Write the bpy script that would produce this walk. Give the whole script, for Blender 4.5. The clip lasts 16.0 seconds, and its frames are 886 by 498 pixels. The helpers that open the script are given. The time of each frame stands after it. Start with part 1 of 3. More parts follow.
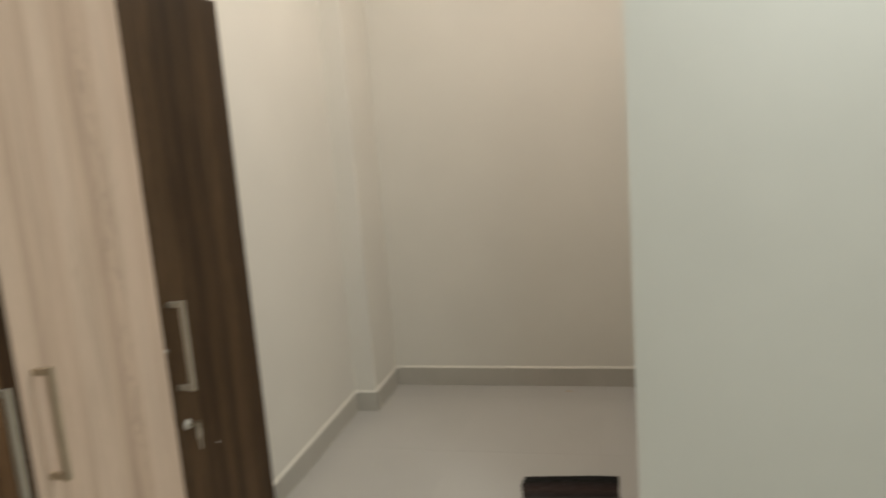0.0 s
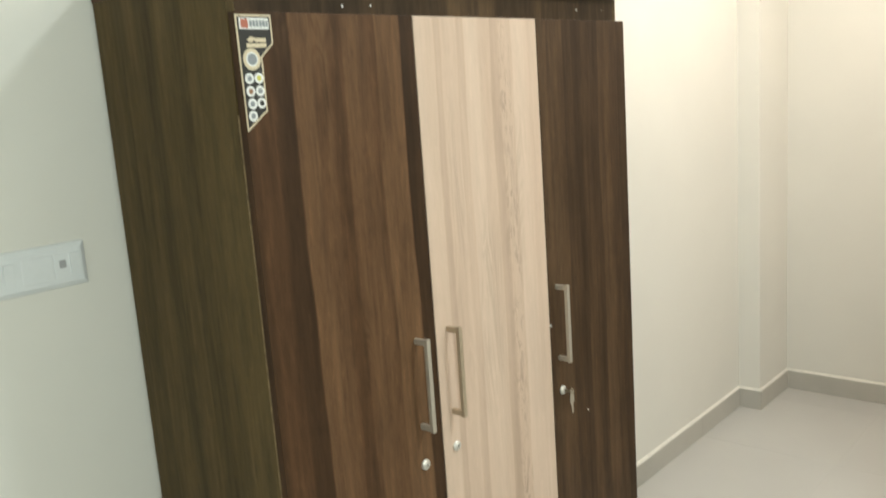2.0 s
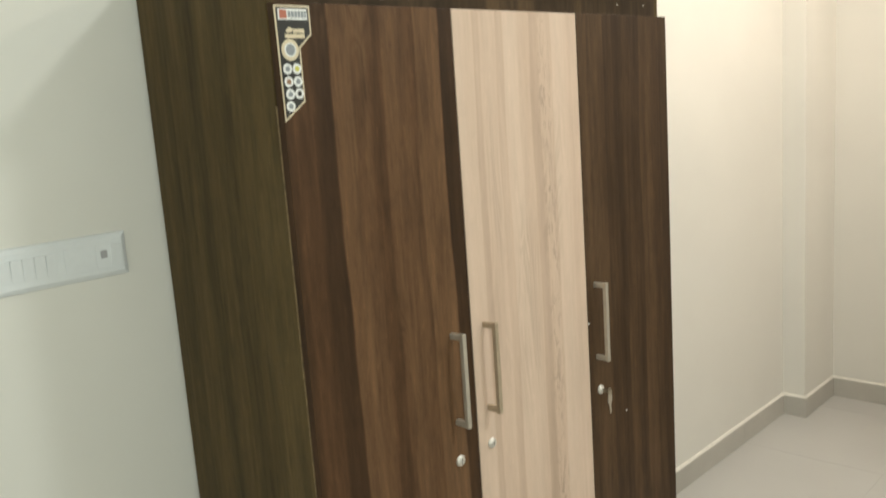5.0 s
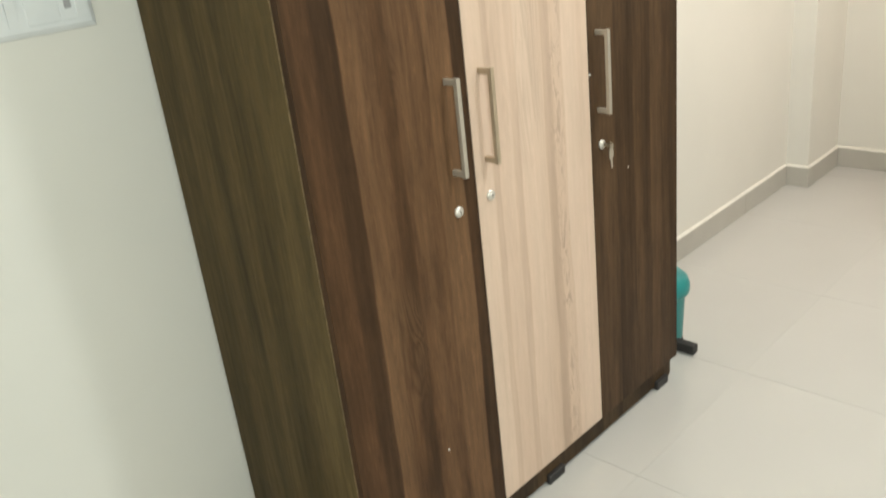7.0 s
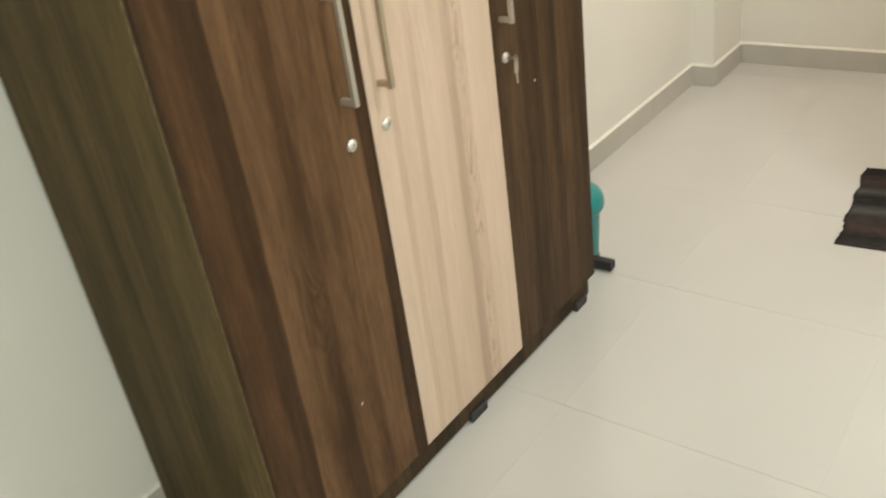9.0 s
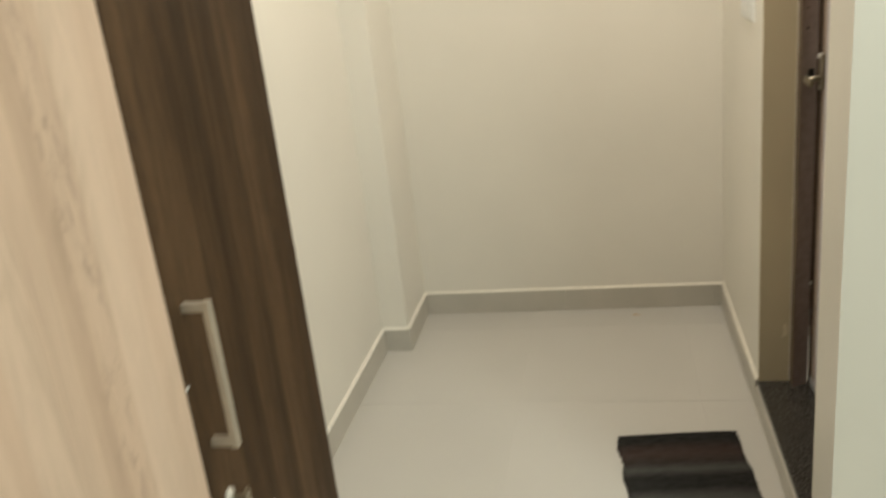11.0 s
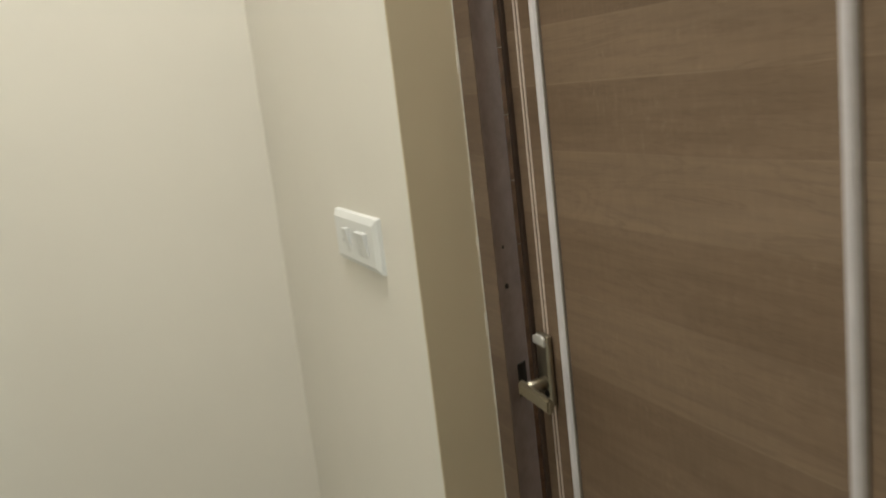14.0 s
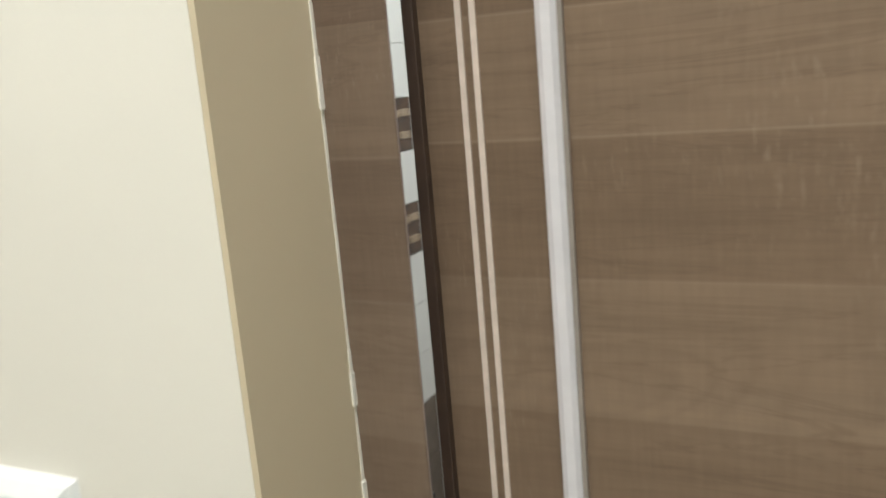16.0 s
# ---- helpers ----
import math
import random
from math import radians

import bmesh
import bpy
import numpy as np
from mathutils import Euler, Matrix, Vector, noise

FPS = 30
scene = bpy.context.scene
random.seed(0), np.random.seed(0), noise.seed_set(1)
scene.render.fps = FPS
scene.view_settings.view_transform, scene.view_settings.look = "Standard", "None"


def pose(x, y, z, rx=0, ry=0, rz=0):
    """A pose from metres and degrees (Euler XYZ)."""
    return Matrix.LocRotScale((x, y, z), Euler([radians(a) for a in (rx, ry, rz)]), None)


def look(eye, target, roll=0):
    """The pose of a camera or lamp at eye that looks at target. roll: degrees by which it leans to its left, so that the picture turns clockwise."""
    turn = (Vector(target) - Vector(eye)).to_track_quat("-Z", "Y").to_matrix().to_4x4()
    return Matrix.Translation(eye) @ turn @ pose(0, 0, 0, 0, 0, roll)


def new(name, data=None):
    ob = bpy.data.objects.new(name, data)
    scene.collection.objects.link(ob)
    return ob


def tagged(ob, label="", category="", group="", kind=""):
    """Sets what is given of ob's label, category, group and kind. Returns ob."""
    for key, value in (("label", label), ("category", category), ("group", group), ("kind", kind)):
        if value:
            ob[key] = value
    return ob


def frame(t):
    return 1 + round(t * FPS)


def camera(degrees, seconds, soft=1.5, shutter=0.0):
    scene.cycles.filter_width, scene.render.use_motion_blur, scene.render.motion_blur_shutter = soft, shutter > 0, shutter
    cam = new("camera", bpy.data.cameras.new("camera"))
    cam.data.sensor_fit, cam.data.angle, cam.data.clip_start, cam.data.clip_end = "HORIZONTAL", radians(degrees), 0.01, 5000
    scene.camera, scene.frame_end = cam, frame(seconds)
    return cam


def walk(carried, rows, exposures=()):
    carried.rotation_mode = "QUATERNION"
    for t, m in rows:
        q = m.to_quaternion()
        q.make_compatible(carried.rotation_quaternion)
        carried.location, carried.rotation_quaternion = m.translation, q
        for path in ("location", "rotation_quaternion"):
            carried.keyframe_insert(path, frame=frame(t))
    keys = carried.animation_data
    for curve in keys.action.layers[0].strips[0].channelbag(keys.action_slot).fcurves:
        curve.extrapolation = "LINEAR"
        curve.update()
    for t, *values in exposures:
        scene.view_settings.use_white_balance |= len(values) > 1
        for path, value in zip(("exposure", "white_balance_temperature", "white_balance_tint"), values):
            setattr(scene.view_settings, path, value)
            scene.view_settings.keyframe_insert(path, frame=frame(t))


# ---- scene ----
cam = camera(55.13, 16.0, soft=1.8, shutter=0.6)
ROWS = [
    (0.0, -0.724, -1.052, 1.630, -76.96, -11.07, 4.29),
    (0.5, -0.807, -1.075, 1.642, -65.81, -11.05, 4.46),
    (1.0, -0.851, -1.152, 1.661, -54.32, -11.10, 4.42),
    (1.5, -0.872, -1.198, 1.681, -50.51, -11.82, 3.91),
    (2.0, -0.896, -1.239, 1.719, -48.97, -10.59, 4.01),
    (2.5, -0.911, -1.264, 1.747, -48.13, -7.36, 4.16),
    (3.0, -0.928, -1.283, 1.766, -47.41, -4.07, 4.37),
    (3.2, -0.928, -1.283, 1.757, -47.11, -2.94, 4.69),
    (5.3, -0.882, -1.236, 1.657, -46.03, -11.08, 4.67),
    (5.5, -0.879, -1.236, 1.628, -46.33, -11.97, 5.56),
    (6.0, -0.875, -1.234, 1.615, -46.32, -16.79, 5.03),
    (6.5, -0.871, -1.219, 1.578, -46.60, -19.86, 5.75),
    (7.0, -0.861, -1.215, 1.547, -46.77, -22.87, 6.09),
    (7.5, -0.843, -1.216, 1.523, -47.15, -26.04, 6.08),
    (8.0, -0.815, -1.237, 1.504, -48.17, -29.50, 6.54),
    (8.2, -0.793, -1.232, 1.496, -48.64, -29.93, 6.70),
    (10.3, -0.332, -0.749, 1.567, -70.07, -23.79, 6.53),
    (10.5, -0.225, -0.698, 1.574, -72.50, -22.08, 6.51),
    (11.0, 0.010, -0.541, 1.573, -80.11, -19.03, 6.23),
    (11.5, 0.192, -0.427, 1.533, -89.49, -16.46, 6.22),
    (11.8, 0.346, -0.417, 1.522, -93.76, -14.74, 6.52),
    (12.0, 0.458, -0.430, 1.531, -95.56, -13.80, 6.84),
    (12.5, 0.706, -0.476, 1.553, -98.87, -12.85, 6.81),
    (13.0, 1.050, -0.512, 1.561, -103.63, -11.56, 6.37),
    (13.5, 1.298, -0.550, 1.554, -109.44, -11.33, 6.66),
    (14.0, 1.620, -0.592, 1.555, -113.80, -10.98, 6.59),
    (14.5, 1.867, -0.525, 1.581, -124.31, -12.63, 5.90),
    (15.0, 2.080, -0.576, 1.574, -134.23, -11.89, 5.85),
    (15.5, 2.251, -0.644, 1.582, -141.09, -11.72, 5.57),
    (16.0, 2.433, -0.681, 1.579, -154.71, -11.35, 4.83),
]
walk(cam, [(t, pose(x, y, z, 90 + pitch, roll, yaw)) for t, x, y, z, yaw, pitch, roll in ROWS],
     [(0.0, -0.72, 6500, 11), (0.5, -0.52, 6300, 11), (1.0, 0.0, 6050, 8), (2.0, 0.10, 6250, 7), (3.0, -0.45, 6450, 8), (3.2, -0.48, 6450, 8),
      (5.3, 0.03, 6450, 9), (6.0, 0.18, 6400, 9), (7.5, 0.34, 6350, 11), (8.2, 0.26, 6450, 12), (10.3, 0.10, 6800, 5), (11.0, -0.14, 6800, 6),
      (11.5, -0.22, 6400, 7), (12.0, -0.50, 6450, 5), (13.0, -0.52, 6450, 4), (13.5, -0.50, 6300, 4), (14.0, -0.30, 6150, 3), (14.5, -0.14, 6000, 3),
      (15.0, -0.06, 5900, 3), (16.0, 0.27, 5650, 3)])

# ---- plan, in metres ----
W_ROBE, D_ROBE, H_ROBE = 1.326, 0.474, 1.981
LIGHT_L, LIGHT_R = 0.446, 0.892          # the pale door
DOOR_B, DOOR_T = 0.076, 1.876
Y_BACK, Y_PIER, X_PIER = 0.488, 0.442, 1.447
X_COL, Y_COL = 3.211, 0.333
X_END, Y_SIDE, X_NEAR = 3.593, -1.002, 1.762
OPEN_A, OPEN_B, STEP, HEAD = 1.938, 2.713, 0.10, 2.15
X_WEST, Y_SOUTH, CEIL = -2.3, -3.1, 3.05
SKIRT, SKIRT_T = 0.108, 0.010
TILE = 0.65
Y_FRAME, Y_LEAF, Y_WALLBACK = -1.100, -1.159, -1.145
Y_BATH = -2.9

# ---- world and lights ----
world = bpy.data.worlds.new("world")
scene.world = world
world.use_nodes = True
world.node_tree.nodes["Background"].inputs[0].default_value = (0.8, 0.9, 1.0, 1)
world.node_tree.nodes["Background"].inputs[1].default_value = 0.02


def area_lamp(name, eye, target, size, watts, colour, size_y=None):
    data = bpy.data.lights.new(name, "AREA")
    data.energy, data.color, data.size = watts, colour, size
    if size_y:
        data.shape, data.size_y = "RECTANGLE", size_y
    else:
        data.shape = "DISK"
    lamp = new(name, data)
    lamp.matrix_world = look(eye, target)
    return lamp


area_lamp("passage_light", (2.42, -0.60, 3.00), (2.42, -0.60, 0), 0.50, 33, (1.0, 0.905, 0.81))
area_lamp("room_light", (1.0, -1.6, 2.95), (1.0, -1.6, 0), 0.26, 29, (0.935, 1.0, 0.985))
area_lamp("room_tube", (-1.72, -2.55, 2.35), (-0.3, -1.0, 1.3), 1.2, 46, (0.885, 1.0, 0.96), 0.06)
area_lamp("bathroom_light", (2.9, -2.0, 2.75), (2.9, -2.0, 0), 0.25, 22, (1.0, 0.93, 0.84))


# ---- materials ----
class Mat:
    """A small builder for node materials."""

    def __init__(self, name, rough=0.5, metal=0.0):
        self.m = bpy.data.materials.new(name)
        self.m.use_nodes = True
        self.t = self.m.node_tree
        self.b = self.t.nodes["Principled BSDF"]
        self.b.inputs["Roughness"].default_value = rough
        self.b.inputs["Metallic"].default_value = metal
        self.c = self.t.nodes.new("ShaderNodeTexCoord")

    def put(self, a, b):
        self.t.links.new(a, b)

    def coords(self, scale=(1, 1, 1), shift=(0, 0, 0)):
        n = self.t.nodes.new("ShaderNodeMapping")
        n.inputs["Scale"].default_value = scale
        n.inputs["Location"].default_value = shift
        self.put(self.c.outputs["Object"], n.inputs["Vector"])
        return n.outputs["Vector"]

    def noise(self, vec, scale, detail=3.0, rough=0.55, warp=0.0):
        n = self.t.nodes.new("ShaderNodeTexNoise")
        n.inputs["Scale"].default_value = scale
        n.inputs["Detail"].default_value = detail
        n.inputs["Roughness"].default_value = rough
        n.inputs["Distortion"].default_value = warp
        self.put(vec, n.inputs["Vector"])
        return n.outputs["Fac"]

    def ramp(self, fac, stops, interp="LINEAR"):
        n = self.t.nodes.new("ShaderNodeValToRGB")
        n.color_ramp.interpolation = interp
        el = n.color_ramp.elements
        while len(el) < len(stops):
            el.new(0.5)
        for e, (p, c) in zip(el, stops):
            e.position = p
            e.color = (*c, 1) if len(c) == 3 else c
        self.put(fac, n.inputs["Fac"])
        return n.outputs["Color"]

    def mix(self, fac, a, b, mode="MIX"):
        n = self.t.nodes.new("ShaderNodeMix")
        n.data_type, n.blend_type = "RGBA", mode
        for value, sock in ((fac, n.inputs[0]), (a, n.inputs[6]), (b, n.inputs[7])):
            if isinstance(value, (int, float)):
                sock.default_value = value
            elif isinstance(value, tuple):
                sock.default_value = (*value, 1)
            else:
                self.put(value, sock)
        return n.outputs[2]

    def maths(self, op, a, b=0.0):
        n = self.t.nodes.new("ShaderNodeMath")
        n.operation = op
        for value, sock in ((a, n.inputs[0]), (b, n.inputs[1])):
            if isinstance(value, (int, float)):
                sock.default_value = value
            else:
                self.put(value, sock)
        return n.outputs[0]

    def axis(self, vec, which):
        n = self.t.nodes.new("ShaderNodeSeparateXYZ")
        self.put(vec, n.inputs[0])
        return n.outputs[which]

    def random(self):
        return self.t.nodes.new("ShaderNodeObjectInfo").outputs["Random"]

    def colour(self, sock):
        if isinstance(sock, tuple):
            self.b.inputs["Base Color"].default_value = (*sock, 1)
        else:
            self.put(sock, self.b.inputs["Base Color"])

    def rough(self, sock):
        self.put(sock, self.b.inputs["Roughness"])

    def bump(self, height, strength, distance):
        n = self.t.nodes.new("ShaderNodeBump")
        n.inputs["Strength"].default_value = strength
        n.inputs["Distance"].default_value = distance
        self.put(height, n.inputs["Height"])
        self.put(n.outputs["Normal"], self.b.inputs["Normal"])


def grey(v):
    return (v, v, v)


def paint(name, colour, rough=0.45, stain=0.06):
    m = Mat(name, rough)
    v = m.coords()
    big = m.noise(v, 1.3, 4)
    small = m.noise(v, 22, 3)
    low = tuple(c * (1 - stain) for c in colour)
    base = m.mix(m.ramp(big, [(0.35, grey(0)), (0.68, grey(1))]), low, colour)
    spots = m.ramp(m.noise(v, 6.5, 6, 0.7), [(0.70, grey(0)), (0.80, grey(0.5))])
    m.colour(m.mix(spots, base, tuple(c * 0.93 for c in colour)))
    m.bump(m.mix(0.5, small, m.noise(v, 140, 2)), 0.12, 0.002)
    m.b.inputs["Specular IOR Level"].default_value = 0.35
    return m.m


def plank_laminate(name, dark, mid, light, fleck, boards, span, shift=(0, 0, 0), rough=0.54, wear=1.0, feather=None):
    """Wood-print laminate: boards of differing tone that run up the sheet, blotches, fine pores and a few rising flames.
    boards: (share of the width, tone) in order; span: start and width across the sheet."""
    m = Mat(name, rough)
    place = m.coords()
    wavy = m.noise(m.coords((2.5, 2.5, 1.1), shift), 1.6, 3)
    flat = m.maths("ADD", m.axis(place, 0), m.axis(place, 1))
    bent = m.maths("ADD", flat, m.maths("MULTIPLY", m.maths("SUBTRACT", wavy, 0.5), 0.035))
    share = m.maths("DIVIDE", m.maths("SUBTRACT", bent, span[0]), span[1])
    stops = []
    for k, (end, tone) in enumerate(boards):
        start = boards[k - 1][0] if k else 0.0
        stops += [(start + 0.006, grey(tone)), (end - 0.006, grey(min(1.0, tone * 0.9 + 0.03)))]
    board = m.ramp(share, stops)
    drift = m.noise(m.coords((1, 1, 0.05), shift), 13.0, 3, 0.5)
    level = m.mix(0.28, board, m.ramp(drift, [(0.30, grey(0.0)), (0.70, grey(1.0))]))
    tone = m.ramp(level, [(0.12, dark), (0.48, mid), (0.82, light)])
    fine = m.noise(m.coords((1, 1, 0.045), shift), 75, 4, 0.6)
    blotch = m.noise(m.coords((1, 1, 0.15), shift), 30, 4, 0.65, 0.3)
    low = 1.0 - 0.36 * wear
    tone = m.mix(1.0, tone, m.ramp(fine, [(0.34, grey(1.0 - 0.22 * wear)), (0.62, grey(1.0))]), "MULTIPLY")
    tone = m.mix(1.0, tone, m.ramp(blotch, [(0.34, grey(low)), (0.62, grey(1.0))]), "MULTIPLY")
    pores = m.noise(m.coords((1, 1, 0.05), shift), 260, 2)
    tone = m.mix(m.ramp(pores, [(0.62, grey(0)), (0.76, grey(0.35 * wear))]), tone, dark)
    flecks = m.noise(m.coords((1, 1, 0.22), shift), 95, 4, 0.7)
    tone = m.mix(1.0, tone, m.ramp(flecks, [(0.32, grey(1.0 - 0.22 * wear)), (0.48, grey(1.0)), (0.56, grey(1.0)), (0.74, grey(1.0 + 0.40 * wear))]), "MULTIPLY")
    flame = m.noise(m.coords((1, 1, 0.16), shift), 7.0, 3, 0.5, 2.2)
    ring = m.ramp(m.maths("FRACT", m.maths("MULTIPLY", flame, 14.0)), [(0.0, grey(0)), (0.45, grey(1)), (0.55, grey(1)), (1.0, grey(0))])
    where = m.ramp(m.noise(m.coords((1, 1, 0.22), shift), 4.2, 2), [(0.58, grey(0)), (0.68, grey(0.3))])
    tone = m.mix(m.mix(1.0, ring, where, "MULTIPLY"), tone, fleck)
    if feather:
        centre, half = feather
        away = m.maths("ABSOLUTE", m.maths("SUBTRACT", bent, centre))
        near = m.ramp(m.maths("DIVIDE", away, half), [(0.0, grey(0.68)), (1.0, grey(0))])
        feathers = m.ramp(m.noise(m.coords((1, 1, 0.26), shift), 55, 4, 0.6, 1.8), [(0.50, grey(0)), (0.60, grey(1))])
        gaps = m.ramp(m.noise(m.coords((0.2, 1, 1), shift), 3.2, 2), [(0.42, grey(0.1)), (0.58, grey(1))])
        feathers = m.mix(1.0, feathers, gaps, "MULTIPLY")
        tone = m.mix(m.mix(1.0, near, feathers, "MULTIPLY"), tone, fleck)
    m.colour(tone)
    m.b.inputs["Specular IOR Level"].default_value = 0.16
    m.bump(fine, 0.10, 0.001)
    m.rough(m.ramp(fine, [(0.3, grey(rough + 0.06)), (0.7, grey(rough - 0.05))]))
    return m.m


def cross_laminate(name, dark, mid, light, rough=0.5):
    """Wood print whose grain runs level, with the woven scratch relief of the sheet."""
    m = Mat(name, rough)
    v = m.coords((0.06, 1, 1))
    wide = m.noise(m.coords((0.22, 1, 1)), 6.0, 3, 0.5, 0.4)
    drift = m.ramp(wide, [(0.32, dark), (0.50, mid), (0.66, light)])
    cells = m.t.nodes.new("ShaderNodeTexVoronoi")
    cells.voronoi_dimensions = "1D"
    cells.inputs["Scale"].default_value = 11.0
    m.put(m.maths("ADD", m.axis(m.coords(), 2), m.maths("MULTIPLY", m.noise(m.coords((0.5, 1, 1)), 2.0, 2), 0.03)), cells.inputs["W"])
    tone = m.mix(0.5, m.ramp(m.axis(cells.outputs["Color"], 0), [(0.1, dark), (0.5, mid), (0.9, light)]), drift)
    fine = m.noise(v, 110, 4, 0.7)
    tone = m.mix(0.22, tone, m.ramp(fine, [(0.35, tuple(c * 0.6 for c in mid)), (0.65, tuple(c * 1.35 for c in mid))]))
    hatch = m.noise(m.coords((1, 1, 0.09)), 330, 2, 0.6)
    tone = m.mix(0.07, tone, m.ramp(hatch, [(0.36, tuple(c * 0.55 for c in mid)), (0.64, tuple(c * 1.5 for c in mid))]))
    veins = m.ramp(m.noise(m.coords((0.10, 1, 1)), 26, 5, 0.6, 1.2), [(0.48, grey(0)), (0.50, grey(0.22)), (0.52, grey(0))])
    tone = m.mix(veins, tone, tuple(c * 0.8 for c in dark))
    weft = m.noise(m.coords((1, 1, 0.16)), 420, 2, 0.6)
    patch = m.ramp(m.noise(m.coords(), 9.0, 4, 0.6), [(0.50, grey(0)), (0.64, grey(1))])
    lines = m.mix(1.0, m.ramp(weft, [(0.58, grey(0)), (0.72, grey(0.34))]), patch, "MULTIPLY")
    pale = (light[0] * 1.35, light[1] * 1.42, light[2] * 1.5)
    tone = m.mix(lines, tone, pale)
    seam = m.t.nodes.new("ShaderNodeTexVoronoi")
    seam.voronoi_dimensions, seam.feature = "1D", "DISTANCE_TO_EDGE"
    seam.inputs["Scale"].default_value = 11.0
    m.put(cells.inputs["W"].links[0].from_socket, seam.inputs["W"])
    broken = m.ramp(m.noise(m.coords((0.35, 1, 1), (4, 0, 1)), 9.0, 3), [(0.42, grey(0)), (0.60, grey(1))])
    streak = m.mix(1.0, m.ramp(seam.outputs["Distance"], [(0.004, grey(0.28)), (0.014, grey(0))]), broken, "MULTIPLY")
    tone = m.mix(streak, tone, pale)
    curl = m.noise(m.coords((0.16, 1, 1), (1, 0, 3)), 7.5, 3, 0.45, 0.6)
    rings = m.ramp(m.maths("FRACT", m.maths("MULTIPLY", curl, 22.0)), [(0.0, grey(0.0)), (0.25, grey(1)), (0.6, grey(0))])
    zone = m.ramp(m.noise(m.coords((0.5, 1, 1), (7, 0, 2)), 3.2, 2), [(0.54, grey(0)), (0.68, grey(0.15))])
    m.colour(m.mix(m.mix(1.0, rings, zone, "MULTIPLY"), tone, tuple(c * 0.75 for c in dark)))
    m.b.inputs["Specular IOR Level"].default_value = 0.2
    m.bump(m.mix(0.5, fine, weft), 0.14, 0.001)
    return m.m


def floor_glaze():
    m = Mat("vitrified tile", 0.17)
    v = m.coords()
    cloud = m.noise(v, 1.6, 2, 0.4)
    tone = m.ramp(cloud, [(0.25, (0.465, 0.448, 0.412)), (0.75, (0.505, 0.488, 0.452))])
    speck = m.ramp(m.noise(v, 240, 2), [(0.62, grey(0)), (0.75, grey(0.15))])
    tone = m.mix(speck, tone, (0.44, 0.42, 0.38))
    smudge = m.ramp(m.noise(m.coords((1, 1, 1), (2, 5, 0)), 4.5, 5, 0.65), [(0.66, grey(0)), (0.82, grey(0.2))])
    tone = m.mix(smudge, tone, (0.40, 0.37, 0.31))
    tint = m.ramp(m.random(), [(0.0, grey(0.988)), (1.0, grey(1.0))])
    m.colour(m.mix(1.0, tone, tint, "MULTIPLY"))
    return m.m


def skirt_glaze():
    m = Mat("grey skirting tile", 0.35)
    v = m.coords()
    tone = m.ramp(m.noise(v, 3.5, 4), [(0.3, (0.42, 0.395, 0.345)), (0.7, (0.49, 0.46, 0.405))])
    m.colour(m.mix(m.ramp(m.noise(v, 180, 2), [(0.6, grey(0)), (0.74, grey(0.4))]), tone, (0.34, 0.31, 0.26)))
    return m.m


def plain(name, colour, rough=0.5, metal=0.0, vary=0.08, scale=30, bump=0.05):
    m = Mat(name, rough, metal)
    v = m.coords()
    n = m.noise(v, scale, 4, 0.6)
    m.colour(m.mix(m.ramp(n, [(0.3, grey(0)), (0.7, grey(1))]), tuple(c * (1 - vary) for c in colour), tuple(min(1, c * (1 + vary)) for c in colour)))
    m.bump(n, bump, 0.001)
    return m.m


def brushed(name, colour, rough=0.34):
    m = Mat(name, rough, 1.0)
    n = m.noise(m.coords((1, 1, 0.08)), 400, 3)
    m.colour(m.mix(m.ramp(n, [(0.3, grey(0)), (0.7, grey(1))]), tuple(c * 0.88 for c in colour), colour))
    m.rough(m.ramp(n, [(0.3, grey(rough - 0.06)), (0.7, grey(rough + 0.1))]))
    return m.m


def granite():
    m = Mat("black granite", 0.22)
    v = m.coords()
    t = m.ramp(m.noise(v, 160, 3, 0.7), [(0.42, (0.020, 0.019, 0.017)), (0.58, (0.055, 0.051, 0.045)), (0.68, (0.17, 0.155, 0.135))])
    m.colour(m.mix(m.ramp(m.noise(v, 14, 4), [(0.6, grey(0)), (0.8, grey(0.35))]), t, (0.11, 0.10, 0.085)))
    return m.m


def rag_mat():
    """Woven rag mat with stripes across its length."""
    m = Mat("woven rag", 0.95)
    v = m.coords()
    x = m.maths("ADD", m.axis(v, 0), m.maths("MULTIPLY", m.maths("SUBTRACT", m.noise(v, 18, 3), 0.5), 0.02))
    pos = m.maths("DIVIDE", m.maths("ADD", x, 0.305), 0.61)
    black, brown, steel, dusk = (0.016, 0.014, 0.012), (0.060, 0.036, 0.028), (0.085, 0.083, 0.075), (0.034, 0.026, 0.021)
    tone = m.ramp(pos, [(0.0, dusk), (0.10, black), (0.19, brown), (0.34, dusk), (0.41, steel), (0.50, black), (0.60, black),
                        (0.66, steel), (0.72, dusk), (0.80, brown), (0.92, black)])
    yarn = m.noise(m.coords((1, 0.12, 1)), 210, 3, 0.7)
    m.colour(m.mix(0.35, tone, m.ramp(yarn, [(0.35, grey(0.008)), (0.7, grey(0.06))])))
    m.bump(yarn, 0.6, 0.003)
    m.b.inputs["Specular IOR Level"].default_value = 0.1
    return m.m


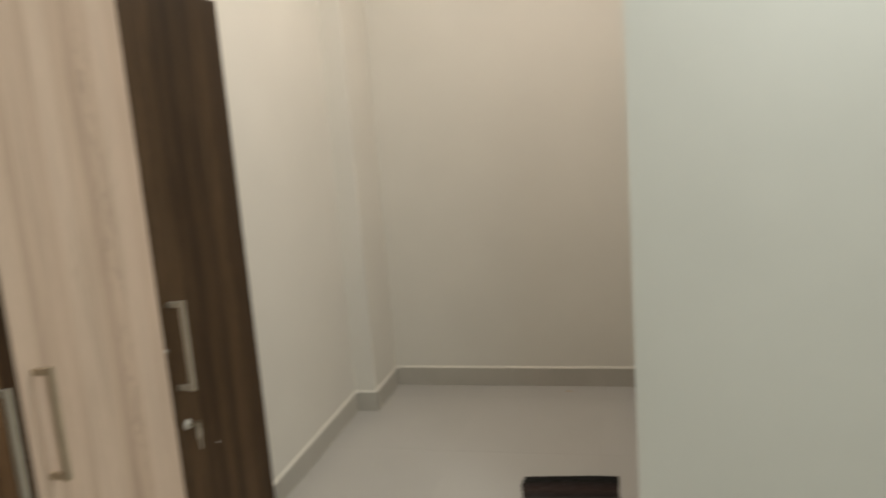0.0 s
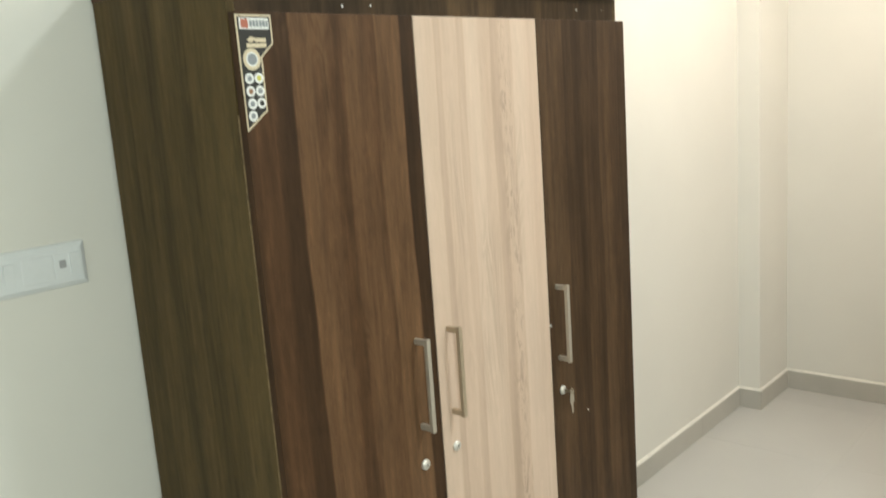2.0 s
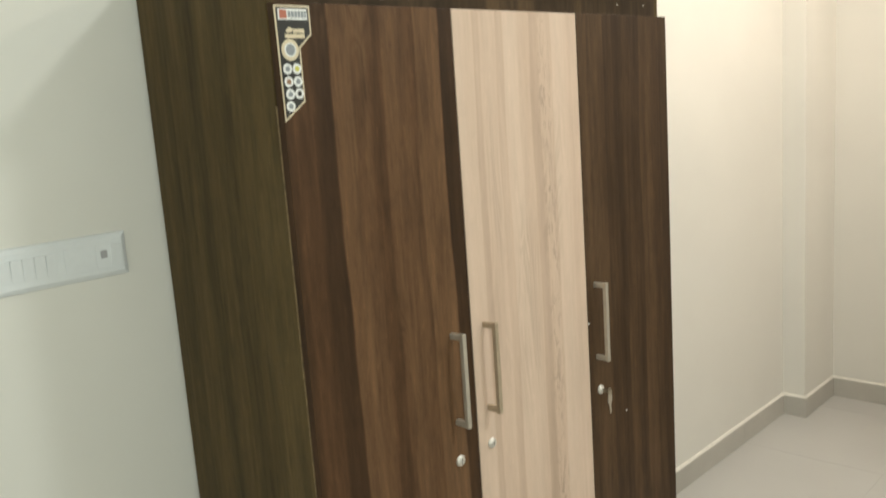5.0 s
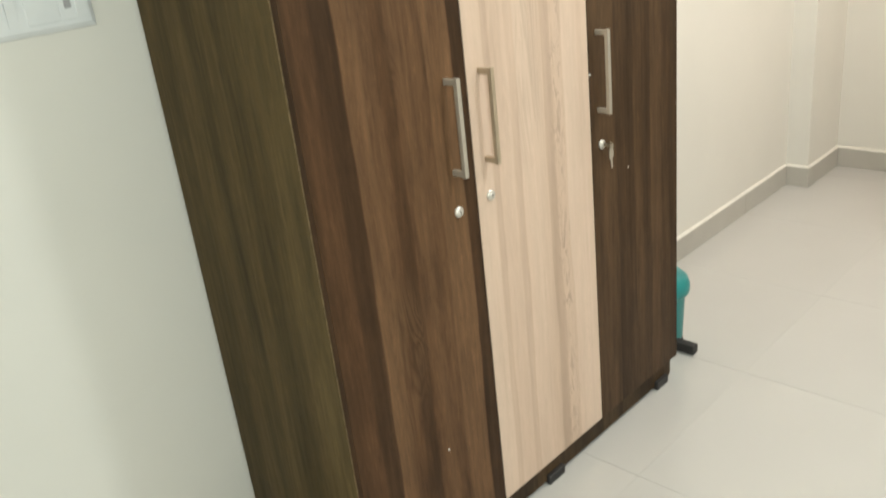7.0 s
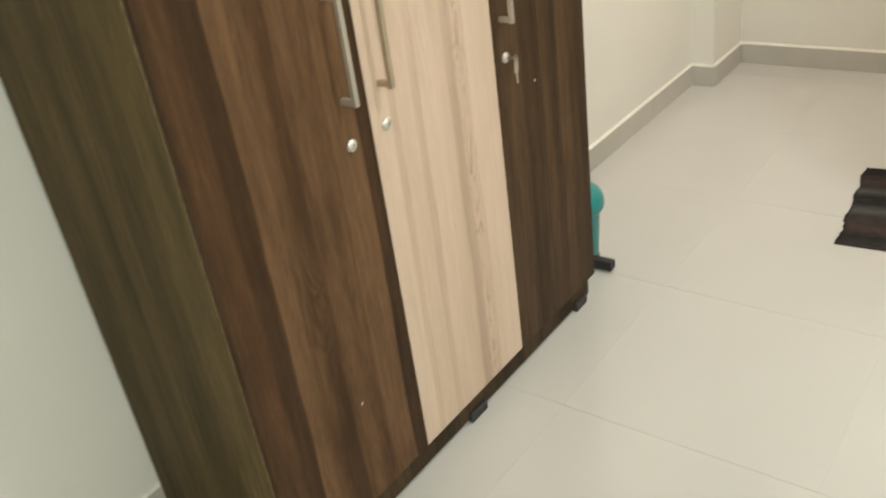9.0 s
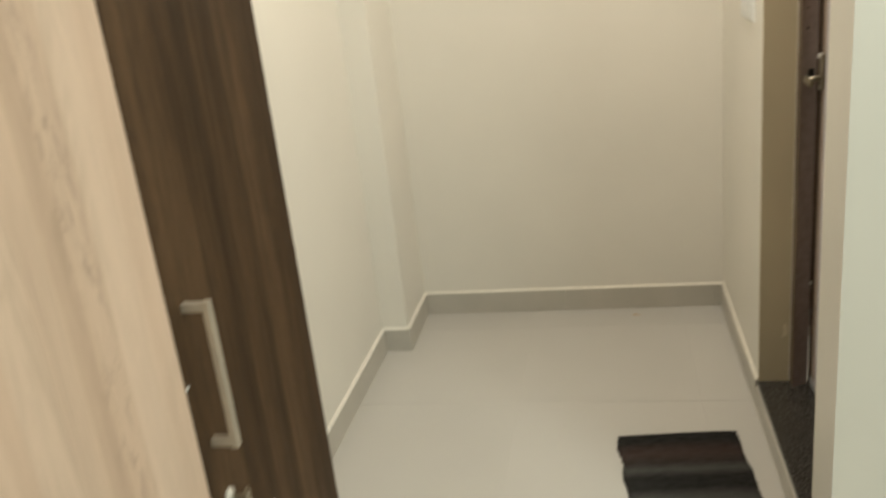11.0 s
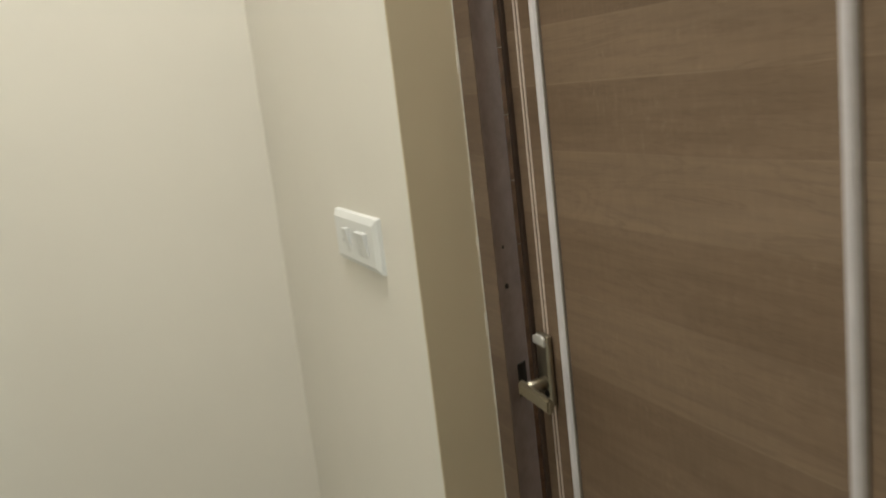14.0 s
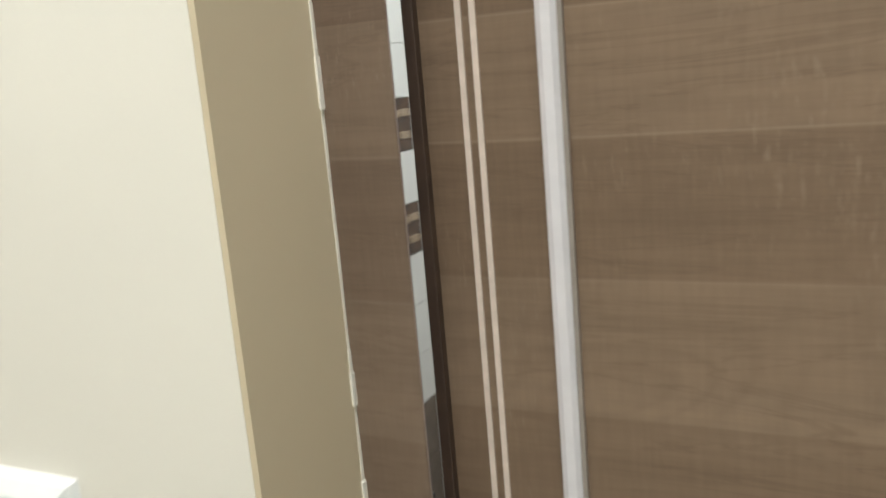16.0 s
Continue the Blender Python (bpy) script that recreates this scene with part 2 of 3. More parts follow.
WALL = paint("cream emulsion", (0.75, 0.715, 0.645), 0.42)
CEILING = paint("white ceiling emulsion", (0.80, 0.79, 0.74), 0.7)
JAMB = paint("ochre enamel", (0.59, 0.500, 0.350), 0.38, 0.14)
CHIPPED = plain("chipped tan enamel", (0.66, 0.58, 0.44), 0.7, 0, 0.12, 60, 0.4)
PLASTER = plain("white plaster edge", (0.74, 0.70, 0.62), 0.8, 0, 0.1, 60, 0.4)
WENGE = plank_laminate("dark walnut laminate", (0.030, 0.0158, 0.0070), (0.098, 0.0475, 0.0206), (0.180, 0.0960, 0.0457), (0.172, 0.098, 0.048),
                       [(0.06, 0.36), (0.15, 0.26), (0.255, 0.13), (0.36, 0.84), (0.44, 0.60), (0.53, 0.46), (0.64, 0.66), (0.74, 0.54), (0.905, 0.80), (1.0, 0.06)], (0.0, 0.446), (0.6, 0, 0), 0.54, 0.9)
WENGE_B = plank_laminate("dark walnut laminate b", (0.024, 0.0132, 0.0064), (0.072, 0.0400, 0.0195), (0.138, 0.0800, 0.0400), (0.118, 0.070, 0.037),
                         [(0.12, 0.50), (0.26, 0.60), (0.36, 0.34), (0.46, 0.28), (0.56, 0.46), (0.66, 0.30), (0.80, 0.62), (0.90, 0.46), (1.0, 0.28)], (0.892, 0.434), (3.1, 0, 1.7), 0.54, 0.8)
WENGE_LONG = plank_laminate("dark walnut rail laminate", (0.023, 0.0132, 0.0062), (0.070, 0.0410, 0.0195), (0.130, 0.0780, 0.0380), (0.11, 0.068, 0.035),
                            [(0.10, 0.45), (0.22, 0.25), (0.30, 0.50), (0.45, 0.30), (0.58, 0.55), (0.70, 0.25), (0.84, 0.45), (1.0, 0.30)], (0.0, 1.326), (2.1, 0, 0.7))
WENGE_SIDE = plank_laminate("dark walnut side laminate", (0.044, 0.0285, 0.0095), (0.092, 0.0610, 0.0215), (0.140, 0.0950, 0.0360), (0.11, 0.075, 0.029),
                            [(0.20, 0.70), (0.30, 0.46), (0.42, 0.32), (0.55, 0.54), (0.66, 0.34), (0.80, 0.50), (0.90, 0.28), (1.0, 0.40)], (0.02, 0.454), (0, 5.3, 0.4), 0.54, 0.8)
WENGE_TOP = plank_laminate("red-brown cornice laminate", (0.055, 0.027, 0.0145), (0.085, 0.042, 0.022), (0.115, 0.057, 0.030), (0.10, 0.052, 0.028),
                           [(0.5, 0.5), (1.0, 0.5)], (0.0, 1.34), (1, 0, 3), 0.4, 0.5)
SONOMA = plank_laminate("pale oak laminate", (0.355, 0.255, 0.180), (0.572, 0.415, 0.313), (0.660, 0.502, 0.390), (0.27, 0.20, 0.145),
                        [(0.13, 0.70), (0.18, 0.36), (0.30, 0.62), (0.36, 0.38), (0.48, 0.74), (0.58, 0.58), (0.66, 0.34), (0.76, 0.50), (0.90, 0.80), (1.0, 0.66)], (0.446, 0.446), (7.7, 0, 2.2), 0.54, 0.18, (0.757, 0.036))
RAWEDGE = plain("golden raw edge band", (0.21, 0.145, 0.072), 0.6, 0, 0.4, 60)
LEAF = cross_laminate("brown door laminate", (0.119, 0.080, 0.051), (0.175, 0.121, 0.079), (0.230, 0.166, 0.113))
FRAMEWOOD = cross_laminate("brown frame laminate", (0.108, 0.074, 0.052), (0.156, 0.111, 0.078), (0.205, 0.152, 0.109))
REBATE = plain("mauve grey frame rebate", (0.275, 0.214, 0.195), 0.5, 0, 0.15, 40)
DARKEDGE = plain("dark brown door edge", (0.050, 0.029, 0.018), 0.6, 0, 0.2, 40)
INLAY = plain("cream inlay line", (0.60, 0.50, 0.43), 0.45, 0, 0.1, 80)
SILVER = plain("pearl silver trim", (0.62, 0.59, 0.61), 0.3, 0.1, 0.05, 50)
FOOTSTRIP = plain("grey foot strip", (0.40, 0.40, 0.41), 0.4, 0.1, 0.08, 50)
# darker side of the silver trims, their shade given as flat grey
TRIMSHADE = plain("grey trim shade", (0.26, 0.225, 0.20), 0.4, 0.2, 0.1, 50)
STEEL = brushed("brushed steel", (0.62, 0.59, 0.54))
NICKEL = brushed("satin nickel", (0.42, 0.38, 0.30), 0.38)
BRONZE = plain("dull bronze handle", (0.45, 0.355, 0.25), 0.42, 0.5, 0.06)
BAR = plain("satin steel bar", (0.47, 0.415, 0.34), 0.40, 0.5, 0.05)
LOCKMETAL = plain("dull chrome lock", (0.60, 0.56, 0.50), 0.38, 0.5, 0.12, 200)
KEYMETAL = plain("bright key metal", (0.66, 0.64, 0.60), 0.4, 0.4, 0.05)
BLACKMETAL = plain("blackened metal", (0.025, 0.022, 0.019), 0.45, 0.5, 0.3)
BLACKPLASTIC = plain("black plastic", (0.020, 0.018, 0.017), 0.5, 0, 0.2)
TEAL = plain("teal plastic", (0.018, 0.205, 0.200), 0.36, 0, 0.06, 12)
WHITEPLASTIC = plain("white switch plastic", (0.725, 0.73, 0.72), 0.32, 0, 0.02, 40, 0.01)
GREYPLASTIC = plain("grey plastic", (0.36, 0.35, 0.35), 0.4, 0, 0.1)
FLOOR = floor_glaze()
GROUT = plain("beige grout", (0.455, 0.432, 0.385), 0.9, 0, 0.2, 40, 0.3)
SKIRTING = skirt_glaze()
GRANITE = granite()
RAG = rag_mat()
WHITETILE = plain("white bathroom glaze", (0.80, 0.80, 0.78), 0.12, 0, 0.02, 6, 0.01)
BROWNTILE = plain("brown mosaic glaze", (0.075, 0.042, 0.024), 0.2, 0, 0.4, 25)
DADOTILE = plain("brown grey dado glaze", (0.15, 0.115, 0.085), 0.25, 0, 0.25, 20)
TANTILE = plain("tan mosaic glaze", (0.36, 0.27, 0.18), 0.2, 0, 0.2, 25)
LABELBLACK = plain("black label print", (0.018, 0.016, 0.014), 0.35, 0, 0.1)
LABELGOLD = plain("pale gold label print", (0.62, 0.52, 0.36), 0.35, 0.2, 0.08)
LABELWHITE = plain("white label print", (0.72, 0.71, 0.68), 0.4, 0, 0.05)
LABELBROWN = plain("brown label print", (0.26, 0.13, 0.07), 0.4, 0, 0.2)
LABELRED = plain("red label print", (0.42, 0.13, 0.08), 0.4, 0, 0.1)
LABELGREY = plain("grey label print", (0.24, 0.25, 0.26), 0.4, 0, 0.2, 300)
LABELYELLOW = plain("yellow label print", (0.55, 0.50, 0.10), 0.4, 0, 0.1)
DUST = plain("tan floor dirt", (0.42, 0.27, 0.09), 0.95, 0, 0.3, 80, 0.5)


# ---- mesh helpers ----
def mesh_of(name, bm, material, smooth=False):
    me = bpy.data.meshes.new(name)
    bmesh.ops.recalc_face_normals(bm, faces=bm.faces[:])
    bm.to_mesh(me)
    bm.free()
    me.materials.append(material)
    if smooth:
        for p in me.polygons:
            p.use_smooth = True
    return me


def part(name, bm, material, parent=None, label="", smooth=False):
    ob = new(name, mesh_of(name, bm, material, smooth))
    ob.parent = parent
    return tagged(ob, label)


def thing(name, at, label, category, group="", kind="", turn=0.0):
    ob = new(name)
    ob.matrix_basis = pose(*at, 0, 0, turn)
    ob.empty_display_size = 0.1
    return tagged(ob, label, category, group, kind)


def add_box(bm, x0, x1, y0, y1, z0, z1):
    v = [bm.verts.new((x, y, z)) for z in (z0, z1) for y in (y0, y1) for x in (x0, x1)]
    for f in ((0, 2, 3, 1), (4, 5, 7, 6), (0, 1, 5, 4), (2, 6, 7, 3), (0, 4, 6, 2), (1, 3, 7, 5)):
        bm.faces.new([v[i] for i in f])
    return v


def box(x0, x1, y0, y1, z0, z1, bevel=0.0, seg=2):
    bm = bmesh.new()
    add_box(bm, x0, x1, y0, y1, z0, z1)
    if bevel:
        bmesh.ops.bevel(bm, geom=bm.edges[:], offset=bevel, segments=seg, affect="EDGES", profile=0.6)
    return bm


def boxes(*spans):
    bm = bmesh.new()
    for s in spans:
        add_box(bm, *s)
    return bm


def prism(points, y0, y1, bevel=0.0):
    """An outline in x and z, from y0 to y1."""
    bm = bmesh.new()
    a = [bm.verts.new((x, y0, z)) for x, z in points]
    b = [bm.verts.new((x, y1, z)) for x, z in points]
    n = len(points)
    bm.faces.new(a)
    bm.faces.new(b[::-1])
    for i in range(n):
        bm.faces.new((a[i], b[i], b[(i + 1) % n], a[(i + 1) % n]))
    if bevel:
        bmesh.ops.bevel(bm, geom=bm.edges[:], offset=bevel, segments=2, affect="EDGES", profile=0.6)
    return bm


def lathe(profile, steps=40, centre=(0, 0, 0)):
    """A turned body: (radius, height) from bottom to top, about z."""
    bm = bmesh.new()
    rings = []
    for r, h in profile:
        if r < 1e-5:
            rings.append([bm.verts.new((centre[0], centre[1], centre[2] + h))])
        else:
            rings.append([bm.verts.new((centre[0] + r * math.cos(2 * math.pi * k / steps), centre[1] + r * math.sin(2 * math.pi * k / steps), centre[2] + h)) for k in range(steps)])
    for a, b in zip(rings, rings[1:]):
        for k in range(steps):
            j = (k + 1) % steps
            if len(a) == 1 and len(b) > 1:
                bm.faces.new((a[0], b[j], b[k]))
            elif len(b) == 1 and len(a) > 1:
                bm.faces.new((a[k], a[j], b[0]))
            elif len(a) > 1:
                bm.faces.new((a[k], a[j], b[j], b[k]))
    return bm


def disc_y(cx, cz, y0, y1, r, steps=24, rim=0.0):
    """A round button that stands on a face looking to -y; y1 < y0."""
    prof = [(0, 0), (r, 0), (r, (y0 - y1) - rim), (r - rim, y0 - y1), (0, y0 - y1)] if rim else [(0, 0), (r, 0), (r, y0 - y1), (0, y0 - y1)]
    bm = lathe(prof, steps)
    bmesh.ops.transform(bm, matrix=Matrix.Translation((cx, y0, cz)) @ pose(0, 0, 0, 90, 0, 0), verts=bm.verts[:])
    return bm


def structure(name, bm, material, label, category="wall"):
    return tagged(part(name, bm, material), label, category, kind="structure")


# ---- large structure ----
structure("wall_north", boxes((X_WEST - 0.12, X_PIER, Y_BACK, Y_BACK + 0.15, 0, CEIL), (X_PIER, X_COL, Y_PIER, Y_BACK + 0.15, 0, CEIL),
                              (X_COL, X_END, Y_COL, Y_BACK + 0.15, 0, CEIL)), WALL, "cream painted plaster wall with a shallow pier and column")
structure("wall_east", box(X_END, X_END + 0.12, Y_BATH - 0.1, Y_BACK + 0.15, 0, CEIL), WALL, "cream painted plaster end wall of the passage")
structure("wall_passage", boxes((X_NEAR, OPEN_A, Y_WALLBACK, Y_SIDE, 0, CEIL), (OPEN_B, X_END, Y_WALLBACK, Y_SIDE, 0, CEIL),
                                (OPEN_A, OPEN_B, Y_WALLBACK, Y_SIDE, HEAD, CEIL), (OPEN_A, OPEN_B, Y_WALLBACK, Y_SIDE, 0, STEP - 0.02)),
          WALL, "cream painted plaster wall with a recessed bathroom doorway")
structure("wall_near", box(X_NEAR, X_NEAR + 0.115, Y_SOUTH, Y_WALLBACK, 0, CEIL), WALL, "pale painted plaster wall beside the passage")
structure("wall_west", box(X_WEST - 0.12, X_WEST, Y_SOUTH, Y_BACK, 0, CEIL), WALL, "cream painted plaster wall")
structure("wall_south", box(X_WEST - 0.12, X_NEAR + 0.115, Y_SOUTH - 0.12, Y_SOUTH, 0, CEIL), WALL, "cream painted plaster wall")
structure("wall_bathroom", box(X_NEAR + 0.115, X_END, Y_BATH - 0.1, Y_BATH, 0, CEIL), WHITETILE, "white bathroom wall")
structure("ceiling", box(X_WEST - 0.12, X_END + 0.12, Y_BATH - 0.4, Y_BACK + 0.15, CEIL, CEIL + 0.1), CEILING, "white painted ceiling", "ceiling")

# the linings of the doorway
structure("trim", boxes((OPEN_B - 0.004, OPEN_B, Y_FRAME, Y_SIDE - 0.0005, STEP, HEAD - 0.004), (OPEN_A, OPEN_A + 0.004, Y_FRAME, Y_SIDE - 0.0005, STEP, HEAD - 0.004),
                        (OPEN_A, OPEN_B, Y_FRAME, Y_SIDE - 0.0005, HEAD - 0.004, HEAD)), JAMB, "ochre painted doorway reveal", "reveal")
sill = structure("threshold", box(OPEN_A, OPEN_B, Y_SIDE - 0.30, Y_SIDE + 0.004, STEP - 0.02, STEP, 0.002), GRANITE, "speckled black granite door threshold", "threshold")

part("paint_chip", prism([(0.000, 0.000), (0.016, 0.006), (0.021, 0.030), (0.012, 0.052), (0.004, 0.040), (0.006, 0.020)], -0.0012, 0.0), CHIPPED,
     bpy.data.objects["trim"], "pale chipped spot").matrix_basis = pose(OPEN_B - 0.004, Y_SIDE - 0.070, 0.262, 0, 0, -90)

# ---- door and frame ----
bm = bmesh.new()
for ring in ([(OPEN_B - 0.004, Y_FRAME), (OPEN_B - 0.051, Y_FRAME), (OPEN_B - 0.0230, -1.1510), (OPEN_B - 0.004, -1.1510)],
             [(OPEN_A + 0.004, Y_FRAME), (OPEN_A + 0.051, Y_FRAME), (OPEN_A + 0.0255, -1.1465), (OPEN_A + 0.004, -1.1465)]):
    low = [bm.verts.new((x, y, STEP)) for x, y in ring]
    top = [bm.verts.new((x, y, HEAD - 0.004)) for x, y in ring]
    bm.faces.new(low)
    bm.faces.new(top[::-1])
    for i in range(4):
        bm.faces.new((low[i], low[(i + 1) % 4], top[(i + 1) % 4], top[i]))
add_box(bm, OPEN_A + 0.051, OPEN_B - 0.051, Y_FRAME - 0.03, Y_FRAME, HEAD - 0.055, HEAD - 0.004)
frame_thing = structure("door_frame", bm, FRAMEWOOD, "brown wood-grain door frame with worn plaster edges", "door frame")
bm = bmesh.new()
slope = [(OPEN_B - 0.0512, Y_FRAME - 0.0015), (OPEN_B - 0.0237, -1.1510), (OPEN_B - 0.0225, -1.1510), (OPEN_B - 0.0502, Y_FRAME - 0.0015)]
low = [bm.verts.new((x, y, STEP)) for x, y in slope]
top = [bm.verts.new((x, y, HEAD - 0.055)) for x, y in slope]
bm.faces.new(low)
bm.faces.new(top[::-1])
for i in range(4):
    bm.faces.new((low[i], low[(i + 1) % 4], top[(i + 1) % 4], top[i]))
part("stop", bm, REBATE, frame_thing, "mauve grey rebate")
part("strike_plate", box(-0.003, -0.0006, -0.044, -0.024, 0, 0.050, 0.0008), BLACKMETAL, frame_thing, "dark metal strike plate").matrix_basis = pose(OPEN_B - 0.0512, Y_FRAME - 0.0015, 1.096, 0, 0, 29.0)
for hole_z, hole_r in ((1.265, 0.004), (1.322, 0.0022)):
    part("bolt_hole", disc_y(0, 0, 0, -0.001, hole_r), BLACKMETAL, frame_thing).matrix_basis = pose(OPEN_B - 0.0428, Y_FRAME - 0.018, hole_z, 0, 0, -61)
rng = random.Random(4)
bm = bmesh.new()
z = STEP
while z < HEAD - 0.02:
    dz = rng.uniform(0.008, 0.045)
    w = rng.choice((0.0003, 0.0005, 0.0008, 0.0016))
    add_box(bm, OPEN_B - 0.004 - w, OPEN_B - 0.004, Y_FRAME, Y_FRAME + 0.002 + w, z, z + dz)
    z += dz
part("plaster_bead", bm, PLASTER, frame_thing, "chipped white plaster edge")

LEAF_L, LEAF_R = 1.972, 2.6805
door = thing("door", (0, 0, 0), "brown wood-grain bathroom door, slightly ajar, with silver trims", "door", kind="structure")
door.name = "door_1"
part("leaf", box(LEAF_L, LEAF_R - 0.008, Y_LEAF - 0.032, Y_LEAF, STEP + 0.012, HEAD - 0.05), LEAF, door)
part("edge_band", box(LEAF_R - 0.008, LEAF_R, Y_LEAF - 0.032, Y_LEAF + 0.006, STEP + 0.012, HEAD - 0.05, 0.001), DARKEDGE, door, "dark door edge")
for cx in (2.6454, 2.6362, 2.066, 2.057):
    part("inlay_line", box(cx - 0.0019, cx + 0.0019, Y_LEAF, Y_LEAF + 0.0012, STEP + 0.040, HEAD - 0.055), INLAY, door, "thin cream inlay line")
for cx in (2.590, 2.113):
    bm = bmesh.new()
    ring = [(-0.0062, 0.0), (-0.006, 0.003), (-0.003, 0.006), (0.002, 0.0075), (0.0055, 0.0065), (0.0068, 0.0)]
    low = [bm.verts.new((cx + a, Y_LEAF + b, STEP + 0.040)) for a, b in ring]
    top = [bm.verts.new((cx + a, Y_LEAF + b, HEAD - 0.055)) for a, b in ring]
    for i in range(len(ring) - 1):
        bm.faces.new((low[i], low[i + 1], top[i + 1], top[i]))
    bm.faces.new(low)
    bm.faces.new(top[::-1])
    trim_part = part("silver_trim", bm, SILVER, door, "raised pearl silver trim", smooth=False)
    # thin grey strip along the west side, painting in the trim's shaded flank
    part("trim_shade", box(cx - 0.0092, cx - 0.0062, Y_LEAF, Y_LEAF + 0.003, STEP + 0.040, HEAD - 0.055), TRIMSHADE, trim_part)

part("foot_strip", box(LEAF_L + 0.002, LEAF_R - 0.010, Y_LEAF, Y_LEAF + 0.003, STEP + 0.014, STEP + 0.038, 0.001), FOOTSTRIP, door, "grey weather strip along the foot")

# lever lock on the leaf
lock = part("lock_plate", box(2.624, 2.656, Y_LEAF + 0.0012, Y_LEAF + 0.012, 1.088, 1.194, 0.0045, 3), NICKEL, door, "satin nickel lock plate")
part("plate_lip", prism([(2.6245, 1.1785), (2.6555, 1.1785), (2.6555, 1.1900), (2.6480, 1.1935), (2.6320, 1.1935), (2.6245, 1.1900)], Y_LEAF + 0.0115, Y_LEAF + 0.0165, 0.002), KEYMETAL, lock, "polished top edge")
part("keyhole", disc_y(2.633, 1.108, Y_LEAF + 0.0133, Y_LEAF + 0.0123, 0.006), BLACKMETAL, lock)
lever = bmesh.new()
add_box(lever, -0.009, 0.074, -0.005, 0.005, -0.0105, 0.0105)
bmesh.ops.bevel(lever, geom=lever.edges[:], offset=0.003, segments=2, affect="EDGES")
bmesh.ops.transform(lever, matrix=Matrix.Translation((2.628, Y_LEAF + 0.052, 1.126)) @ pose(0, 0, 0, 0, 4, 180), verts=lever.verts[:])
lever_ob = part("door_handle", lever, NICKEL, door, "satin nickel lever handle")
neck = lathe([(0, 0), (0.010, 0), (0.008, 0.018), (0.009, 0.036), (0, 0.036)], 20)
bmesh.ops.transform(neck, matrix=Matrix.Translation((2.637, Y_LEAF + 0.012, 1.122)) @ pose(0, 0, 0, -90, 0, 0), verts=neck.verts[:])
part("neck", neck, NICKEL, lever_ob, smooth=True)
part("latch", box(LEAF_R, LEAF_R + 0.008, Y_LEAF - 0.022, Y_LEAF - 0.008, 1.112, 1.132, 0.002), STEEL, door, "steel latch tongue")

# ---- wardrobe ----
robe = thing("wardrobe", (0, 0, 0), "three-door wardrobe in dark walnut and pale oak laminate, doors shut", "wardrobe")
side_l = part("side_panel", box(0, 0.018, 0.020, D_ROBE, 0.004, 1.944, 0.0008, 1), WENGE_SIDE, robe, "dark walnut laminate side panel")
part("edge_band", box(0.0003, 0.0177, 0.0192, 0.020, 0.10, 1.70), RAWEDGE, side_l, "golden edge banding")
side_r = part("side_panel", box(1.300, 1.318, 0.020, D_ROBE, 0.004, 1.944, 0.0008, 1), WENGE_SIDE, robe)
part("edge_band", box(1.3003, 1.3177, 0.0192, 0.020, 0.10, 1.70), RAWEDGE, side_r)
part("back_panel", box(0.018, 1.300, D_ROBE - 0.006, D_ROBE, 0.05, 1.944), WENGE_LONG, robe)
part("header_panel", box(0.018, 1.300, 0.020, 0.036, 1.860, 1.944), WENGE_LONG, robe, "dark header board with pale screw marks")
part("plinth", box(0.018, 1.300, 0.012, 0.028, 0.010, 0.112, 0.001, 1), WENGE_LONG, robe, "dark plinth board")
part("bottom_board", box(0.018, 1.300, 0.028, D_ROBE - 0.006, 0.090, 0.108), WENGE_LONG, robe)
part("cornice", box(-0.002, 1.339, -0.016, D_ROBE + 0.002, 1.944, H_ROBE, 0.002, 2), WENGE_TOP, robe, "thick red-brown top board")
for cx, cz, size in ((0.270, 1.893, 0.0026), (0.347, 1.896, 0.0022), (0.437, 1.913, 0.0018), (1.112, 1.905, 0.0019), (1.243, 1.905, 0.0014)):
    part("screw_mark", disc_y(cx, cz, 0.020, 0.019, size, 10), LABELWHITE, robe)
rng = random.Random(9)
for k in range(12):
    cx = rng.uniform(0.05, 1.25)
    part("paint_chip", box(cx, cx + rng.uniform(0.005, 0.02), 0.019, 0.020, 1.9405, 1.9425), LABELWHITE, robe)
for x0, x1, y0, y1 in ((-0.004, 0.095, 0.0, 0.110), (0.630, 0.702, 0.0, 0.075), (1.205, 1.272, 0.0, 0.09), (-0.004, 0.07, 0.345, 0.42), (1.235, 1.322, 0.345, 0.42), (0.630, 0.702, 0.345, 0.42)):
    part("foot", box(x0, x1, y0, y1, 0.0, 0.030, 0.003, 1), BLACKPLASTIC, robe, "black plastic foot")
part("corner_plug", box(1.318, 1.322, 0.022, 0.045, 0.03, 0.085, 0.001, 1), BLACKPLASTIC, robe)


def robe_door(x0, x1, material, label):
    leaf = part("door", box(x0, x1, 0.0, 0.0175, DOOR_B, DOOR_T, 0.0011, 2), material, robe, label)
    return leaf


def bar_handle(leaf, cx):
    """Square bar pull with two square feet."""
    bar = part("handle", box(cx - 0.0058, cx + 0.0058, -0.0385, -0.0285, 0.985, 1.197, 0.0012, 2), BAR if cx > 0.8 or cx < 0.45 else BRONZE, leaf, "brushed metal bar handle")
    for cz in (0.993, 1.189):
        part("post", box(cx - 0.0054, cx + 0.0054, -0.0295, 0.0005, cz - 0.0062, cz + 0.0062, 0.001, 1), bar.data.materials[0], bar)


